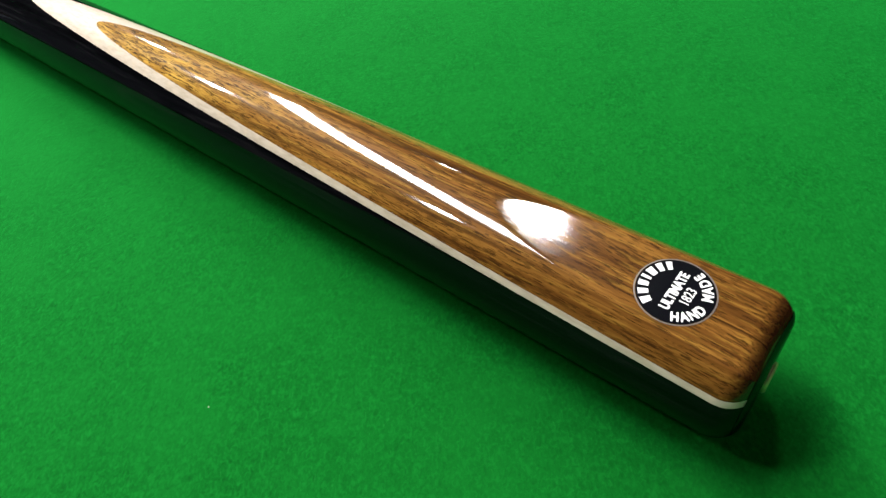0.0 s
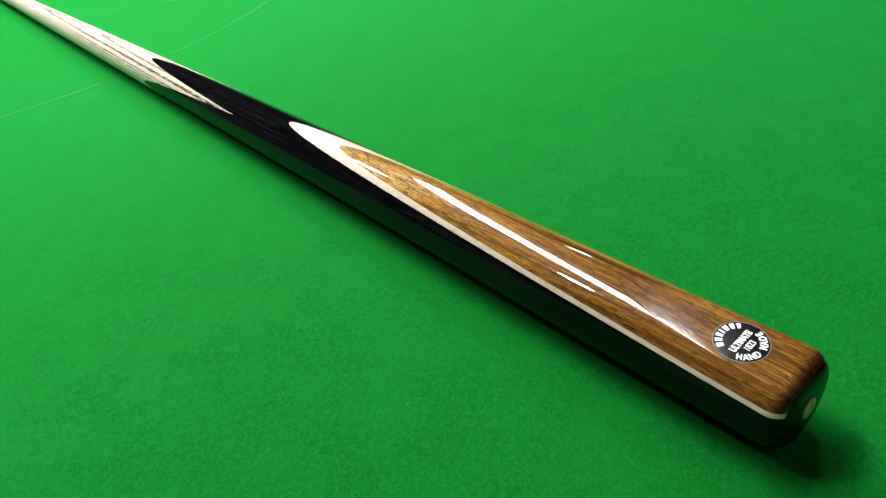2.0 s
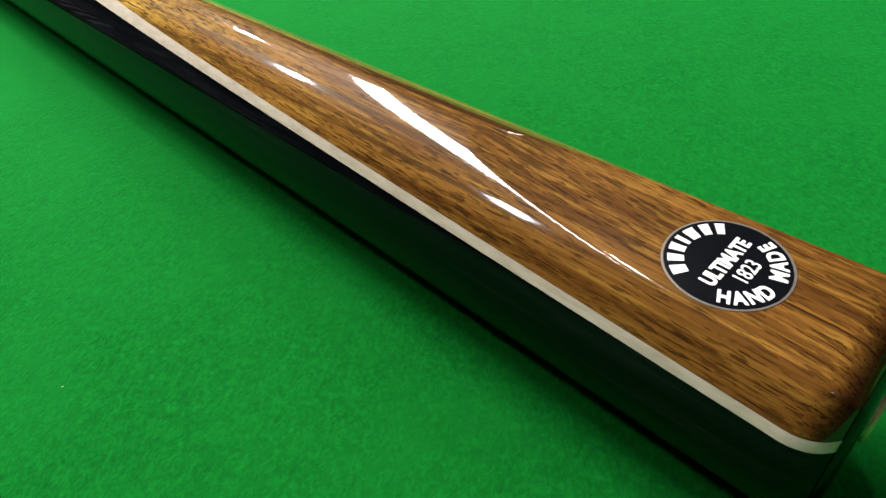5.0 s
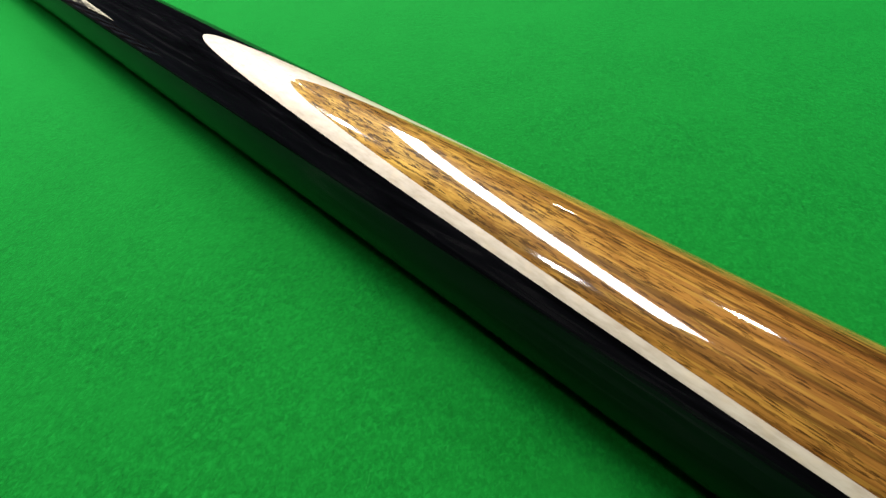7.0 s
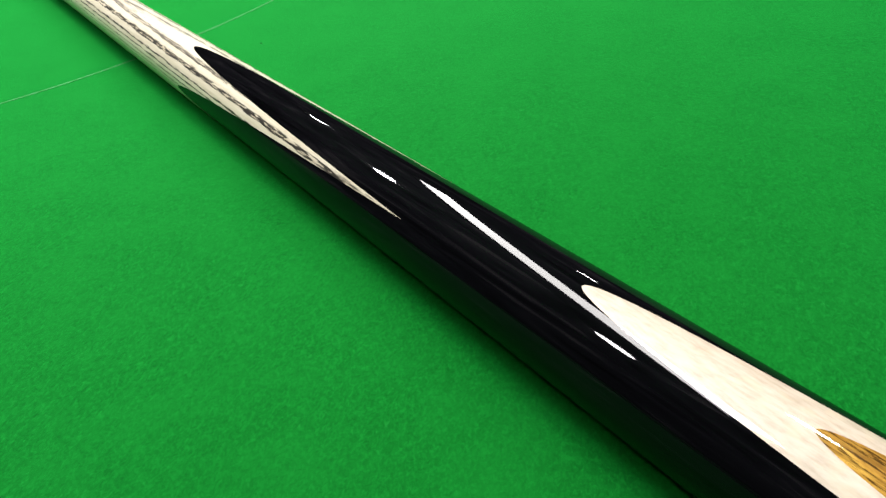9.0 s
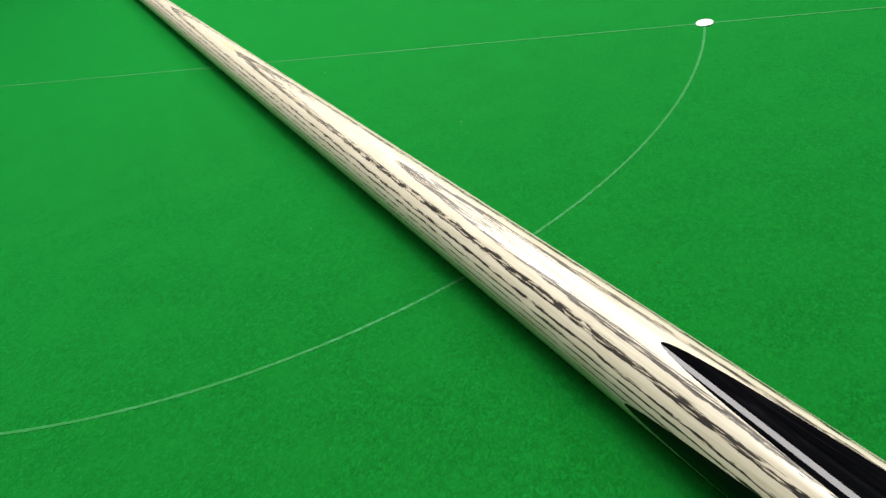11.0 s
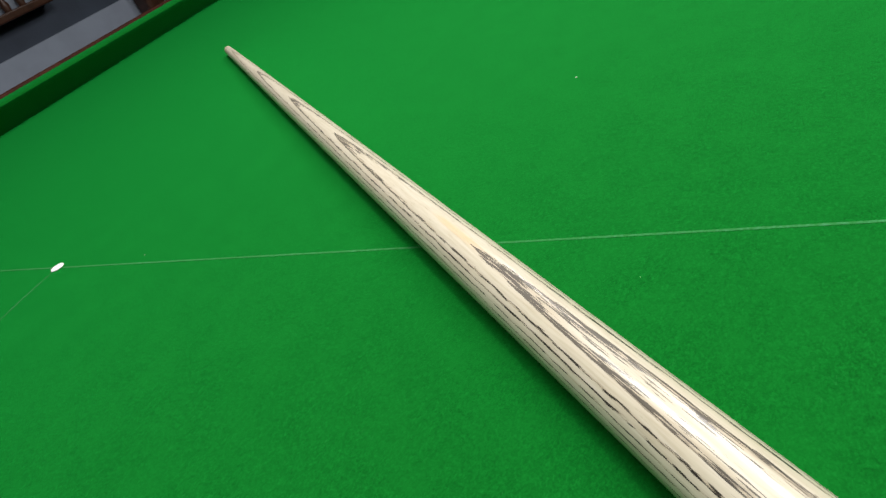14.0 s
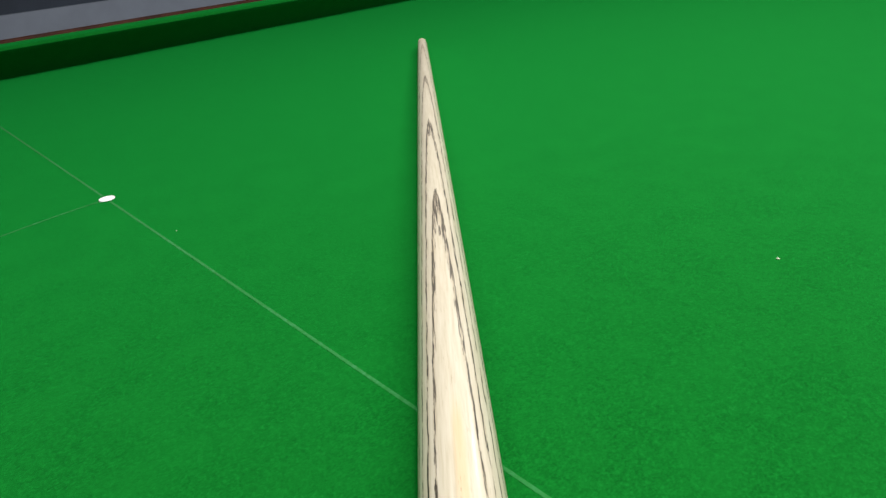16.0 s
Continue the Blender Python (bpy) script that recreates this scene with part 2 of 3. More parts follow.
CLOTH = cloth_material()
CHALK = chalk_line_material()
BROWN = brown_wood_material()
EBONY = ebony_material()
VENEER = veneer_material()
ASH = ash_material()
SPOT = plain_material("white spot sticker", (0.85, 0.85, 0.85), 0.5, 0, 900, 0.04)
BRASS = plain_material("brass", (0.80, 0.62, 0.34), 0.45, 0.6, 600, 0.15)
BADGE_BLACK = plain_material("black badge enamel", (0.004, 0.004, 0.006), 0.12, 0, 900, 0.2)
BADGE_BLACK.node_tree.nodes["Principled BSDF"].inputs["Specular IOR Level"].default_value = 0.25
BADGE_WHITE = plain_material("white badge print", (0.85, 0.85, 0.85), 0.4, 0, 900, 0.05)
BADGE_RIM = plain_material("grey badge rim", (0.16, 0.14, 0.13), 0.35, 0.0, 900, 0.1)
TIP_LEATHER = plain_material("chalked leather tip", (0.50, 0.56, 0.47), 0.9, 0, 1200, 0.2)
FERRULE = plain_material("pale ferrule", (0.60, 0.50, 0.36), 0.35, 0.0, 900, 0.08)
RAIL_WOOD = plain_material("dark red rail wood", (0.045, 0.012, 0.006), 0.6, 0, 40, 0.35)
RAIL_WOOD.node_tree.nodes["Principled BSDF"].inputs["Specular IOR Level"].default_value = 0.12
GREY_PAINT = plain_material("light grey wall paint", (0.31, 0.355, 0.44), 0.8, 0, 12, 0.06, 0.001)
SLATE_PAINT = plain_material("dark slate wall paint", (0.046, 0.060, 0.086), 0.8, 0, 12, 0.1, 0.001)
CEILING_PAINT = plain_material("dim ceiling paint", (0.60, 0.60, 0.60), 0.9, 0, 6, 0.08)
CARPET = plain_material("dark grey carpet", (0.05, 0.055, 0.065), 0.95, 0, 300, 0.3, 0.002)
POST_WOOD = plain_material("brown stained wood", (0.055, 0.022, 0.012), 0.4, 0, 50, 0.35)
LINT = plain_material("pale lint", (0.50, 0.58, 0.42), 0.9, 0, 2000, 0.1)
DUST = plain_material("dark dust", (0.004, 0.04, 0.01), 0.9, 0, 2000, 0.1)
SHADE_METAL = plain_material("dark lamp housing", (0.03, 0.03, 0.03), 0.5, 0, 30, 0.1)


def mesh_of(bm, name, mat, smooth=False):
    me = bpy.data.meshes.new(name)
    bm.to_mesh(me)
    bm.free()
    me.materials.append(mat)
    if smooth:
        me.shade_smooth()
        me.set_sharp_from_angle(angle=radians(40))
    return me


def part(name, bm, mat, parent=None, label="", smooth=False):
    ob = new(name, mesh_of(bm, name, mat, smooth))
    if parent is not None:
        ob.parent = parent
    return tagged(ob, label)


def box(bm, x0, x1, y0, y1, z0, z1):
    m = Matrix.LocRotScale(((x0 + x1) / 2, (y0 + y1) / 2, (z0 + z1) / 2), None, (x1 - x0, y1 - y0, z1 - z0))
    bmesh.ops.create_cube(bm, size=1, matrix=m)
    return bm


def bevelled_box(x0, x1, y0, y1, z0, z1, r, seg=2):
    bm = box(bmesh.new(), x0, x1, y0, y1, z0, z1)
    bmesh.ops.bevel(bm, geom=bm.edges[:], offset=r, segments=seg, affect="EDGES", profile=0.5)
    return bm


def extruded(profile, y0, y1):
    """A bar along y with the given (x, z) outline."""
    bm = bmesh.new()
    a = [bm.verts.new((x, y0, z)) for x, z in profile]
    b = [bm.verts.new((x, y1, z)) for x, z in profile]
    k = len(profile)
    for i in range(k):
        bm.faces.new((a[i], a[(i + 1) % k], b[(i + 1) % k], b[i]))
    bm.faces.new(a[::-1])
    bm.faces.new(b)
    bmesh.ops.recalc_face_normals(bm, faces=bm.faces)
    return bm


# ---- the table: x across it, y up it from the baulk line, z over the cloth ----
TABLE = pose(0.0039, 0.8172, 0, 0, 0, -49.04)
NOSE, BAULK, TOP = 0.806, -0.737, 2.832
SIDE = 0.030

table = new("snooker_table")
table.matrix_world = TABLE
tagged(table, "full-size snooker table with bright green baize", "snooker table")
bm = box(bmesh.new(), -NOSE - 0.05, NOSE + 0.05, BAULK - 0.05, TOP + 0.05, -0.045, 0.0)
part("bed_cloth", bm, CLOTH, table, "bright green napped baize")

# cushion: undercut face, blunt nose, sloping cloth top
PROFILE = [(0.036, 0.0), (0.0085, 0.0270), (0.0035, 0.0318), (0.0008, 0.0346), (0.0, 0.0356), (0.0006, 0.0368), (0.0022, 0.0380),
           (0.0055, 0.0391), (0.010, 0.0398), (0.017, 0.0401), (0.027, 0.0399), (0.041, 0.0392), (0.0470, 0.0378), (0.049, 0.033),
           (0.049, 0.0)]
RAIL_PROFILE = [(0.0540, -0.06), (0.0540, 0.0396), (0.0550, 0.0412), (0.060, 0.0419), (0.100, 0.0380), (0.130, 0.030),
                (0.135, 0.020), (0.135, -0.06)]
for turn, reach, length in ((180, NOSE, (-TOP, -BAULK)), (0, NOSE, (BAULK, TOP)),
                            (-90, -BAULK, (-NOSE, NOSE)), (90, TOP, (-NOSE, NOSE))):
    m = pose(0, 0, 0, 0, 0, turn)
    c = part("cushion", extruded([(x + reach, z) for x, z in PROFILE], *length), CLOTH, table,
             "green cloth-covered cushion", True)
    c.matrix_local = m
    r = part("rail", extruded([(x + reach, z) for x, z in RAIL_PROFILE], length[0] - 0.15, length[1] + 0.15),
             RAIL_WOOD, table, "dark polished wooden rail", True)
    r.matrix_local = m


def ribbon(points, width, z):
    """A flat strip along a run of points."""
    bm = bmesh.new()
    rows = []
    for i, p in enumerate(points):
        a, b = points[max(i - 1, 0)], points[min(i + 1, len(points) - 1)]
        d = (Vector(b) - Vector(a)).normalized()
        k = Vector((-d.y, d.x)) * width * (0.5 + 0.12 * noise.noise((p[0] * 300, p[1] * 300, 1)))
        rows.append([bm.verts.new((p[0] + s * k.x, p[1] + s * k.y, z)) for s in (-1, 1)])
    for (a, b), (c, d) in zip(rows, rows[1:]):
        bm.faces.new((a, c, d, b))
    bmesh.ops.recalc_face_normals(bm, faces=bm.faces)
    return bm


D_RADIUS = 0.292
part("baulk_line", ribbon([(-NOSE + 0.03 + i * 0.004, 0) for i in range(int((2 * NOSE - 0.06) / 0.004))], 0.0012, 0.00012),
     CHALK, table, "thin worn white chalk line")
part("d_line", ribbon([(D_RADIUS * math.cos(a), -D_RADIUS * math.sin(a)) for a in np.linspace(0.004, math.pi - 0.004, 260)],
                      0.0012, 0.00012), CHALK, table, "thin worn white chalk arc")


def spot_sticker(x, y):
    bm = bmesh.new()
    bmesh.ops.create_cone(bm, cap_ends=True, segments=40, radius1=0.0043, radius2=0.0041, depth=0.0003,
                          matrix=Matrix.Translation((x, y, 0.0005)))
    return part("spot", bm, SPOT, table, "round white spot sticker")


for x in (-D_RADIUS, 0.0, D_RADIUS):
    spot_sticker(x, 0.0)

# ---- the cue: x across, y from butt to tip along its axis, z up ----
END = 1.427
LENGTH, R_BUTT, R_TIP, BELLY = 1.463, 0.014833, 0.004594, 0.001289
FACET_TURN, FACET_D, FACET_SLOPE = radians(0.0), 0.01135, 0.0384
SLIM = 0.945
ROUND = 0.0052


def radius(s):
    u = s / LENGTH
    return R_BUTT + (R_TIP - R_BUTT) * u + BELLY * 4 * u * (1 - u)


def skin(s, a):
    """The distance of the cue's skin from its axis at s along it and the angle a from the top."""
    r = radius(s)
    c = math.cos(a - FACET_TURN)
    if s < 0.14 and c > 0.2:
        f = (FACET_D + FACET_SLOPE * s + 0.78 * max(0.0, s - 0.0175) ** 2) / c
        k = 0.00015
        h = max(0.0, min(1.0, 0.5 + 0.5 * (f - r) / k))
        r = f * (1 - h) + r * h - k * h * (1 - h)
    if s < ROUND:
        r -= ROUND - math.sqrt(max(0.0, ROUND ** 2 - (ROUND - s) ** 2))
    return r


def skin_point(s, a):
    r = skin(s, a)
    return Vector((r * math.sin(a), s, r * math.cos(a)))


def skin_normal(p):
    a = math.atan2(p.x, p.z)
    s = min(max(p.y, 1e-5), LENGTH)
    e = 2e-5
    da = skin_point(s, a + 1e-3) - skin_point(s, a - 1e-3)
    ds = skin_point(s + e, a) - skin_point(max(s - e, 0), a)
    return da.cross(ds).normalized() if ds.length > 0 and da.length > 0 else Vector((0, -1, 0))


def cue_blank(s0, s1, count, around=112, cap0=False, cap1=False):
    """The bare skin of the cue between two places along it."""
    bm = bmesh.new()
    if s0 == 0.0:
        stations = [ROUND * (1 - math.cos(i / 10 * math.pi / 2)) for i in range(10)]
        stations += list(np.linspace(ROUND, s1, count))
    else:
        stations = list(np.linspace(s0, s1, count))
    rings = [[bm.verts.new(skin_point(s, 2 * math.pi * i / around)) for i in range(around)] for s in stations]
    for p, q in zip(rings, rings[1:]):
        for i in range(around):
            j = (i + 1) % around
            bm.faces.new((p[i], p[j], q[j], q[i]))
    if cap0:
        bm.faces.new(rings[0][::-1])
    if cap1:
        bm.faces.new(rings[-1])
    bmesh.ops.recalc_face_normals(bm, faces=bm.faces)
    return bm


def cut(bm, at, normal):
    """Keep what lies on the side that the normal points to, and close the cut."""
    geom = bm.verts[:] + bm.edges[:] + bm.faces[:]
    r = bmesh.ops.bisect_plane(bm, geom=geom, dist=1e-7, plane_co=at, plane_no=normal, clear_inner=True)
    return bm


def cue_part(name, bm, mat, label):
    """A piece of the cue, shaded as one turned surface with its neighbours."""
    me = mesh_of(bm, name, mat)
    me.shade_smooth()
    normals = []
    for poly in me.polygons:
        flat = Vector(poly.normal)
        for v in poly.vertices:
            k = skin_normal(me.vertices[v].co)
            normals.append(k if k.dot(flat) > 0.6 else flat)
    me.normals_split_custom_set(normals)
    ob = new(name, me)
    ob.parent = cue
    return tagged(ob, label)


cue = new("snooker_cue")
# it rests on its swelling middle, so the butt stands a hair clear of the cloth
cue.matrix_world = (pose(0.0007, 0, (R_BUTT + BELLY) * SLIM, math.degrees(math.atan2((R_TIP - R_BUTT) * SLIM, LENGTH)), 0, 0.0535)
                    @ Matrix.Diagonal((SLIM, 1, SLIM, 1)))
tagged(cue, "glossy hand-spliced snooker cue with ash shaft lying on the baize", "cue")

# front splice: two slanting flat cuts, brown wood over a pale veneer
B0, B_TIP = 0.0070, 0.204
C0, C_TIP = 0.0058, 0.250
brown_n = Vector((0, -(radius(B_TIP) - B0) / B_TIP, 1)).normalized()
cream_n = Vector((0, -(radius(C_TIP) - C0) / C_TIP, 1)).normalized()
brown_at, cream_at = Vector((0, 0, B0)), Vector((0, 0, C0))
# ebony points round a four-sided ash taper
V_S, P_S = 0.299, 0.447
W_V, W_P = radius(V_S) * 0.7071, radius(P_S)
W_SLOPE = (W_P - W_V) / (P_S - V_S)

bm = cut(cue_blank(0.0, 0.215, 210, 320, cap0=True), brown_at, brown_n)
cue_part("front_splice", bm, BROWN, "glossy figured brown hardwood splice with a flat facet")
bm = cut(cut(cue_blank(0.0, 0.27, 150, 160, cap0=True), cream_at, cream_n), brown_at, -brown_n)
cue_part("veneer", bm, VENEER, "pale cream veneer edging")
for q in range(4):
    turn = Matrix.Rotation(q * math.pi / 2, 3, "Y")
    bm = cue_blank(0.0, 0.46, 190, 160, cap0=True)
    cut(bm, turn @ Vector((0, V_S, W_V)), turn @ Vector((0, -W_SLOPE, 1)).normalized())
    cut(bm, (0, 0, 0), turn @ Vector((1, 0, 1)).normalized())
    cut(bm, (0, 0, 0), turn @ Vector((-1, 0, 1)).normalized())
    cut(bm, cream_at, -cream_n)
    if bm.faces:
        cue_part("ebony_point", bm, EBONY, "glossy black ebony")
    else:
        bm.free()
bm = cue_blank(V_S - 0.004, END - 0.013, 330, 112, cap0=True, cap1=True)
for q in range(4):
    turn = Matrix.Rotation(q * math.pi / 2, 3, "Y")
    cut(bm, turn @ Vector((0, V_S, W_V)), turn @ Vector((0, W_SLOPE, -1)).normalized())
cue_part("shaft", bm, ASH, "pale ash shaft with dark chevron grain")
cue_part("ferrule", cue_blank(END - 0.013, END - 0.006, 4, 48), FERRULE, "pale ferrule")


def turned(profile, seg=40):
    """A body turned round the y axis from (radius, y) pairs."""
    bm = bmesh.new()
    rings = [[bm.verts.new((r * math.sin(2 * math.pi * i / seg), y, r * math.cos(2 * math.pi * i / seg))) for i in range(seg)]
             for r, y in profile]
    for p, q in zip(rings, rings[1:]):
        for i in range(seg):
            bm.faces.new((p[i], p[(i + 1) % seg], q[(i + 1) % seg], q[i]))
    bm.faces.new(rings[0][::-1])
    bm.faces.new(rings[-1])
    bmesh.ops.recalc_face_normals(bm, faces=bm.faces)
    return bm


part("tip", turned([(0.0046, END - 0.006), (0.0045, END - 0.0045), (0.0041, END - 0.0030), (0.0031, END - 0.0013),
                    (0.0014, END)]), TIP_LEATHER, cue, "worn chalked leather tip", True)
bm = cut(cue_blank(0.0, 0.010, 12, 160, cap0=True), (0, 0.0009, 0), (0, -1, 0))
bmesh.ops.transform(bm, matrix=Matrix.Translation((0, -0.00006, 0)) @ Matrix.Diagonal((1.004, 1, 1.004, 1)), verts=bm.verts)
cue_part("butt_cap", bm, EBONY, "thin dark end cap")
part("butt_insert", turned([(0.0031, 0.004), (0.0031, -0.0004), (0.0028, -0.0007), (0.0020, -0.0007), (0.0017, 0.0003),
                            (0.0017, 0.003)]), BRASS, cue, "round brass threaded insert", True)

# ---- the badge on the facet ----
BADGE_S, BADGE_R, BADGE_X = 0.01793, 0.00665, -0.0001
facet_up = Vector((math.sin(FACET_TURN), 0, math.cos(FACET_TURN)))
facet_x = Vector((math.cos(FACET_TURN), 0, -math.sin(FACET_TURN)))
facet_y = (Vector((0, 1, 0)) + facet_up * FACET_SLOPE).normalized()
facet_z = facet_x.cross(facet_y).normalized()
badge_at = Vector((0, BADGE_S, 0)) + facet_up * (FACET_D + FACET_SLOPE * BADGE_S) + facet_x * BADGE_X
badge_m = Matrix.Translation(badge_at) @ Matrix((facet_x, facet_y, facet_z)).transposed().to_4x4() @ Matrix.Diagonal((1 / SLIM, 1, 1 / SLIM, 1))


def disc(r, z0, z1, bevel=0.0):
    bm = bmesh.new()
    bmesh.ops.create_cone(bm, cap_ends=True, segments=72, radius1=r, radius2=r - bevel, depth=z1 - z0,
                          matrix=Matrix.Translation((0, 0, (z0 + z1) / 2)))
    return bm


badge = part("badge", disc(BADGE_R, -0.0003, 0.00012, 0.0001), BADGE_BLACK, cue, "round black badge with white lettering", True)
badge.matrix_local = badge_m
PRINT_Z = 0.00016
bm = bmesh.new()
ring = [[bm.verts.new((r * math.cos(2 * math.pi * i / 72), r * math.sin(2 * math.pi * i / 72), z)) for i in range(72)]
        for r, z in ((BADGE_R + 0.0003, -0.0002), (BADGE_R + 0.00022, 0.00008), (BADGE_R + 0.00002, 0.0001), (BADGE_R - 0.00008, -0.0002))]
for p, q in zip(ring, ring[1:]):
    for i in range(72):
        bm.faces.new((p[i], p[(i + 1) % 72], q[(i + 1) % 72], q[i]))
bmesh.ops.recalc_face_normals(bm, faces=bm.faces)
part("rim", bm, BADGE_RIM, badge, "thin grey rim", True)


def print_text(word, size, m, bold=0.042):
    data = bpy.data.curves.new("lettering", "FONT")
    data.body, data.size, data.align_x, data.align_y, data.extrude = word, size, "CENTER", "CENTER", 0.00002
    data.offset = size * bold
    tmp = bpy.data.objects.new("lettering", data)
    me = bpy.data.meshes.new_from_object(tmp)
    bpy.data.objects.remove(tmp)
    me.materials.clear()
    me.materials.append(BADGE_WHITE)
    ob = new("lettering", me)
    ob.parent = badge
    ob.matrix_local = m
    return ob


stretch = Matrix.Diagonal((0.92, 1.15, 1, 1))
print_text("ULTIMATE", 0.00184, Matrix.Translation((0, 0.0001, PRINT_Z)) @ Matrix.Diagonal((1.0, 1.28, 1, 1)))
print_text("1823", 0.0021, Matrix.Translation((0, -0.0023, PRINT_Z)) @ stretch, 0.010)
for i, letter in enumerate("HAND MADE"):
    if letter != " ":
        a = radians(-90 - 66 + i * 132 / 8)
        print_text(letter, 0.0020, Matrix.Translation((0.0053 * math.cos(a), 0.0053 * math.sin(a), PRINT_Z))
                   @ Matrix.Rotation(a + math.pi / 2, 4, "Z") @ Matrix.Diagonal((0.98, 1.22, 1, 1)))
# the maker's mark: seven blocks of uneven width round the upper edge
MARK_WIDTHS = (13, 11, 11, 6, 13, 11, 10)
at = 148.0
for wide in MARK_WIDTHS:
    bm = bmesh.new()
    edge = [(r, radians(at - wide * k / 4)) for r, run in ((0.00445, range(5)), (0.00620, range(4, -1, -1))) for k in run]
    low = [bm.verts.new((r * math.cos(a), r * math.sin(a), PRINT_Z - 0.00002)) for r, a in edge]
    top = [bm.verts.new((r * math.cos(a), r * math.sin(a), PRINT_Z + 0.00002)) for r, a in edge]
    bm.faces.new(top)
    for k in range(len(edge)):
        bm.faces.new((low[k], low[(k + 1) % 10], top[(k + 1) % 10], top[k]))
    bmesh.ops.recalc_face_normals(bm, faces=bm.faces)
    part("maker_mark", bm, BADGE_WHITE, badge)
    at -= wide + 7.0

# ---- under the table: a wooden carcass and turned legs ----
FLOOR_Z = -0.86
part("frame", box(bmesh.new(), -NOSE - 0.04, NOSE + 0.04, BAULK - 0.04, TOP + 0.04, -0.22, -0.0455), RAIL_WOOD, table,
     "dark wooden table frame")
LEG = turned([(0.050, 0.0), (0.060, 0.02), (0.060, 0.05), (0.040, 0.07), (0.048, 0.16), (0.066, 0.38), (0.058, 0.48), (0.045, 0.52),
              (0.070, 0.54), (0.070, -FLOOR_Z - 0.2205)], 28)
leg_mesh = mesh_of(LEG, "leg", RAIL_WOOD, True)
for x in (-0.72, 0.72):
    for i in range(4):
        leg = new("leg", leg_mesh)
        leg.parent = table
        leg.matrix_local = pose(x, BAULK + 0.07 + i * (TOP - BAULK - 0.14) / 3, FLOOR_Z, 90)


# ---- light fittings over the lamps ----
def rod(parent, x, y, z0, z1):
    bm = bmesh.new()
    bmesh.ops.create_cone(bm, cap_ends=True, segments=12, radius1=0.005, radius2=0.005, depth=z1 - z0,
                          matrix=Matrix.Translation((x, y, (z0 + z1) / 2)))
    part("rod", bm, SHADE_METAL, parent)


canopy = new("canopy_light")
canopy.matrix_world = Matrix.Translation((STRIP_A + STRIP_B) / 2) @ Euler((0, 0, math.atan2(strip_dir.y, strip_dir.x))).to_matrix().to_4x4()
tagged(canopy, "long dark canopy light hanging over the table", "lamp")
half = strip_dir.length / 2
part("housing", bevelled_box(-half - 0.02, half + 0.02, -0.10, 0.10, 0.004, 0.05, 0.01), SHADE_METAL, canopy)
for x in (-half * 0.7, half * 0.7):
    rod(canopy, x, 0, 0.05, 1.75 - LAMP_H)
for at, watts, wide in SPOT_LAMPS:
    spot_light = new("spot_light")
    spot_light.matrix_world = Matrix.Translation((at[0], at[1], LAMP_H))
    tagged(spot_light, "small round dark lamp hanging from the ceiling", "lamp", "round lamps")
    bm = bmesh.new()
    bmesh.ops.create_cone(bm, cap_ends=True, segments=32, radius1=wide * 0.65, radius2=wide * 0.35, depth=0.06, matrix=Matrix.Translation((0, 0, 0.034)))
    part("housing", bm, SHADE_METAL, spot_light, "", True)
    rod(spot_light, 0, 0, 0.064, 1.75 - LAMP_H)

# ---- lint and dust on the cloth ----
def fleck(x, y, size, mat, long=1.6):
    bm = bmesh.new()
    bmesh.ops.create_icosphere(bm, subdivisions=1, radius=size, matrix=Matrix.Translation((x, y, size * 0.5))
                               @ Matrix.Rotation(x * 50, 4, "Z") @ Matrix.Diagonal((long, 1, 0.6, 1)))
    ob = new("lint_speck", mesh_of(bm, "lint_speck", mat))
    label = "tiny pale speck of lint on the baize" if mat is LINT else "tiny dark speck of dust on the baize"
    return tagged(ob, label, "lint", "specks on the cloth")


fleck(-0.1294, 0.9823, 0.00030, LINT)
fleck(0.1262, 0.8984, 0.0005, LINT)
fleck(0.0544, 0.6182, 0.00014, LINT)
fleck(0.0412, 0.4852, 0.00022, DUST, 3.0)
fleck(-0.0351, 0.5963, 0.00013, LINT)
fleck(-0.0592, 0.0901, 0.00012, LINT)
fleck(0.0381, 0.7430, 0.00014, LINT)


# ---- the room ----
WALL_X = -1.63
room = TABLE


def slab(name, x0, x1, y0, y1, z0, z1, mat, label):
    ob = new(name, mesh_of(box(bmesh.new(), x0, x1, y0, y1, z0, z1), name, mat))
    ob.matrix_world = room
    return tagged(ob, label, name.split("_")[0], kind="structure")


slab("floor", -1.9, 4.2, -3.4, 6.2, FLOOR_Z - 0.1, FLOOR_Z, CARPET, "dark grey carpeted floor")
slab("ceiling", -1.9, 4.2, -3.4, 6.2, 1.75, 1.85, CEILING_PAINT, "plain dim painted ceiling")
slab("wall_west", WALL_X - 0.2, WALL_X, -3.2, 6.0, FLOOR_Z, 1.75, SLATE_PAINT, "dark slate grey painted wall")
slab("wall_east", 4.0, 4.2, -3.2, 6.0, FLOOR_Z, 1.75, SLATE_PAINT, "dark slate grey painted wall")
slab("wall_north", WALL_X, 4.0, 6.0, 6.2, FLOOR_Z, 1.75, SLATE_PAINT, "dark slate grey painted wall")
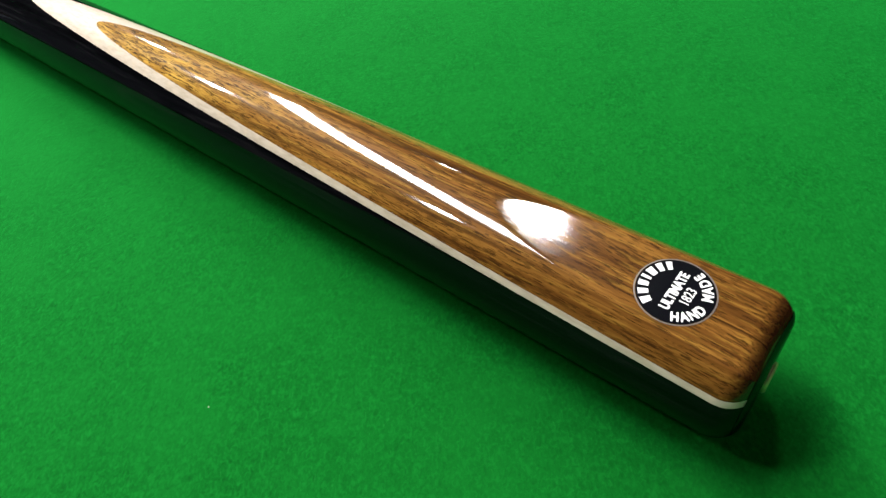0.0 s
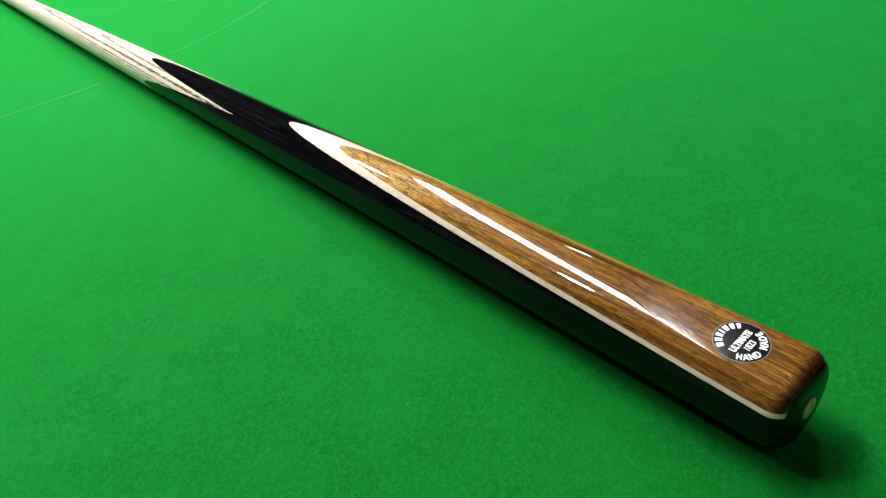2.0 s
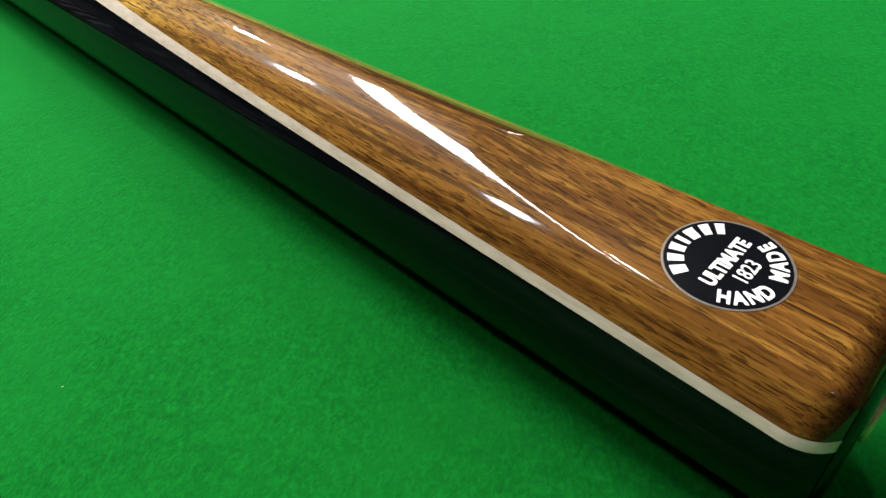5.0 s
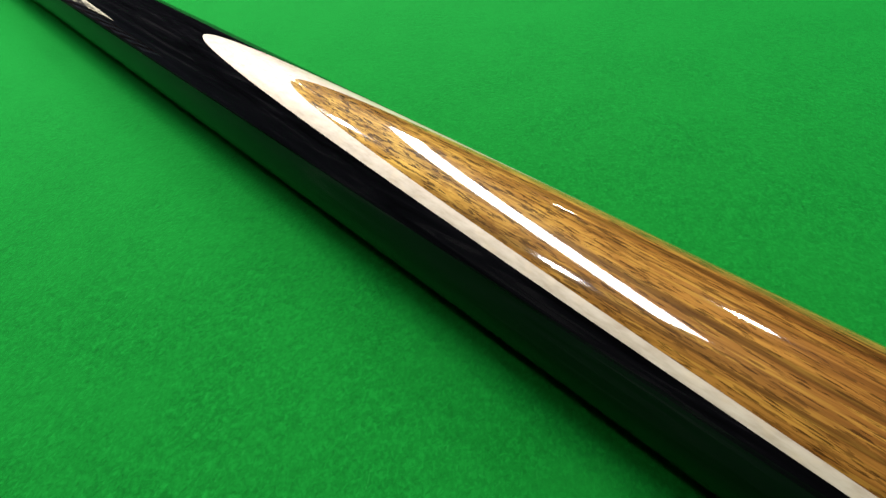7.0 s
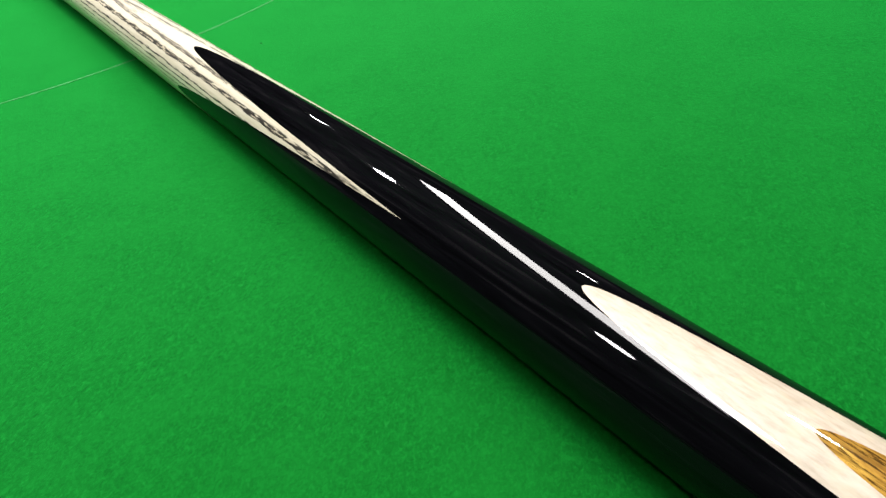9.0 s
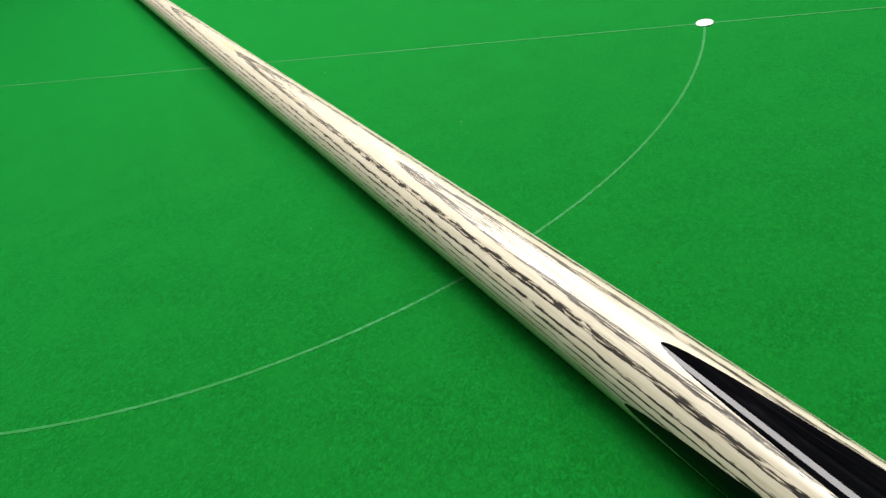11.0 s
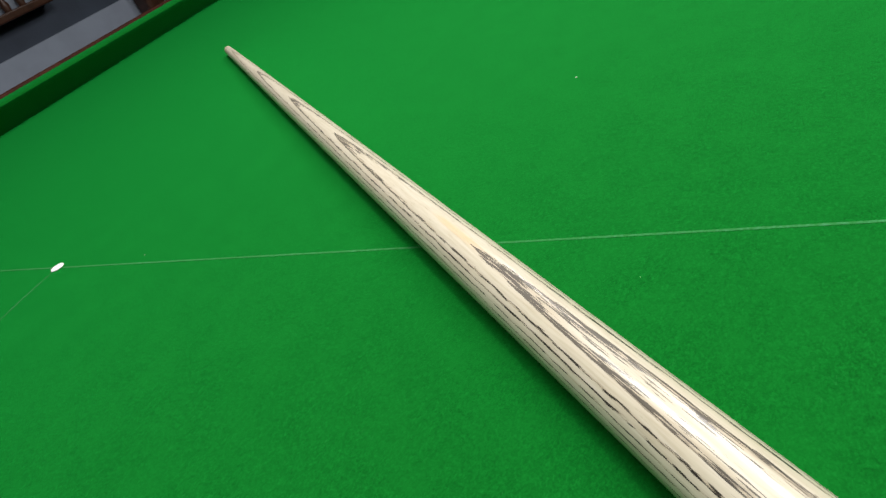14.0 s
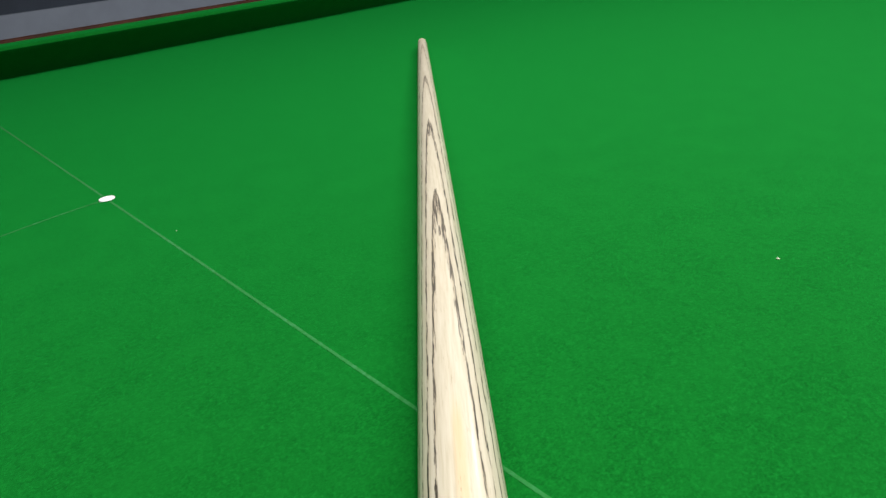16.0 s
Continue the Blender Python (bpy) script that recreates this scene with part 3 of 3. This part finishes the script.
slab("wall_south", WALL_X, 4.0, -3.4, -3.2, FLOOR_Z, 1.75, SLATE_PAINT, "dark slate grey painted wall")
slab("dado_panel", WALL_X, WALL_X + 0.02, -3.2, 6.0, FLOOR_Z, 0.024, GREY_PAINT, "light grey dado panel along the wall")


# ---- against the wall: a wooden post and a low spindle rail before a pale panel ----
def place(ob):
    ob.matrix_world = room
    return ob


post = place(new("wall_post"))
tagged(post, "dark brown wooden post standing before the wall", "post")
bm = bevelled_box(WALL_X + 0.025, WALL_X + 0.085, 1.270, 1.337, FLOOR_Z + 0.05, 0.40, 0.012, 3)
part("shaft", bm, POST_WOOD, post)
part("foot", bevelled_box(WALL_X + 0.022, WALL_X + 0.10, 1.257, 1.350, FLOOR_Z, FLOOR_Z + 0.06, 0.01, 2), POST_WOOD, post)

rack = place(new("spindle_rail"))
tagged(rack, "dark brown wooden spindle rail fixed on the wall", "wall rail")
part("bottom_rail", bevelled_box(WALL_X, WALL_X + 0.05, 0.30, 1.03, 0.098, 0.118, 0.004), POST_WOOD, rack)
part("top_rail", bevelled_box(WALL_X, WALL_X + 0.05, 0.30, 1.03, 0.36, 0.385, 0.004), POST_WOOD, rack)
part("back_panel", box(bmesh.new(), WALL_X, WALL_X + 0.006, 0.302, 1.028, 0.118, 0.360), GREY_PAINT, rack, "pale back panel")


def spindle(y):
    bm = bmesh.new()
    seg, shape = 14, ((0.009, 0.118), (0.011, 0.135), (0.007, 0.145), (0.011, 0.20), (0.008, 0.30), (0.011, 0.34), (0.009, 0.36))
    rings = [[bm.verts.new((WALL_X + 0.026 + r * math.cos(2 * math.pi * i / seg), y + r * math.sin(2 * math.pi * i / seg), z))
              for i in range(seg)] for r, z in shape]
    for p, q in zip(rings, rings[1:]):
        for i in range(seg):
            bm.faces.new((p[i], p[(i + 1) % seg], q[(i + 1) % seg], q[i]))
    bmesh.ops.recalc_face_normals(bm, faces=bm.faces)
    part("spindle", bm, POST_WOOD, rack, "", True)


for i in range(16):
    spindle(0.335 + i * 0.0445)
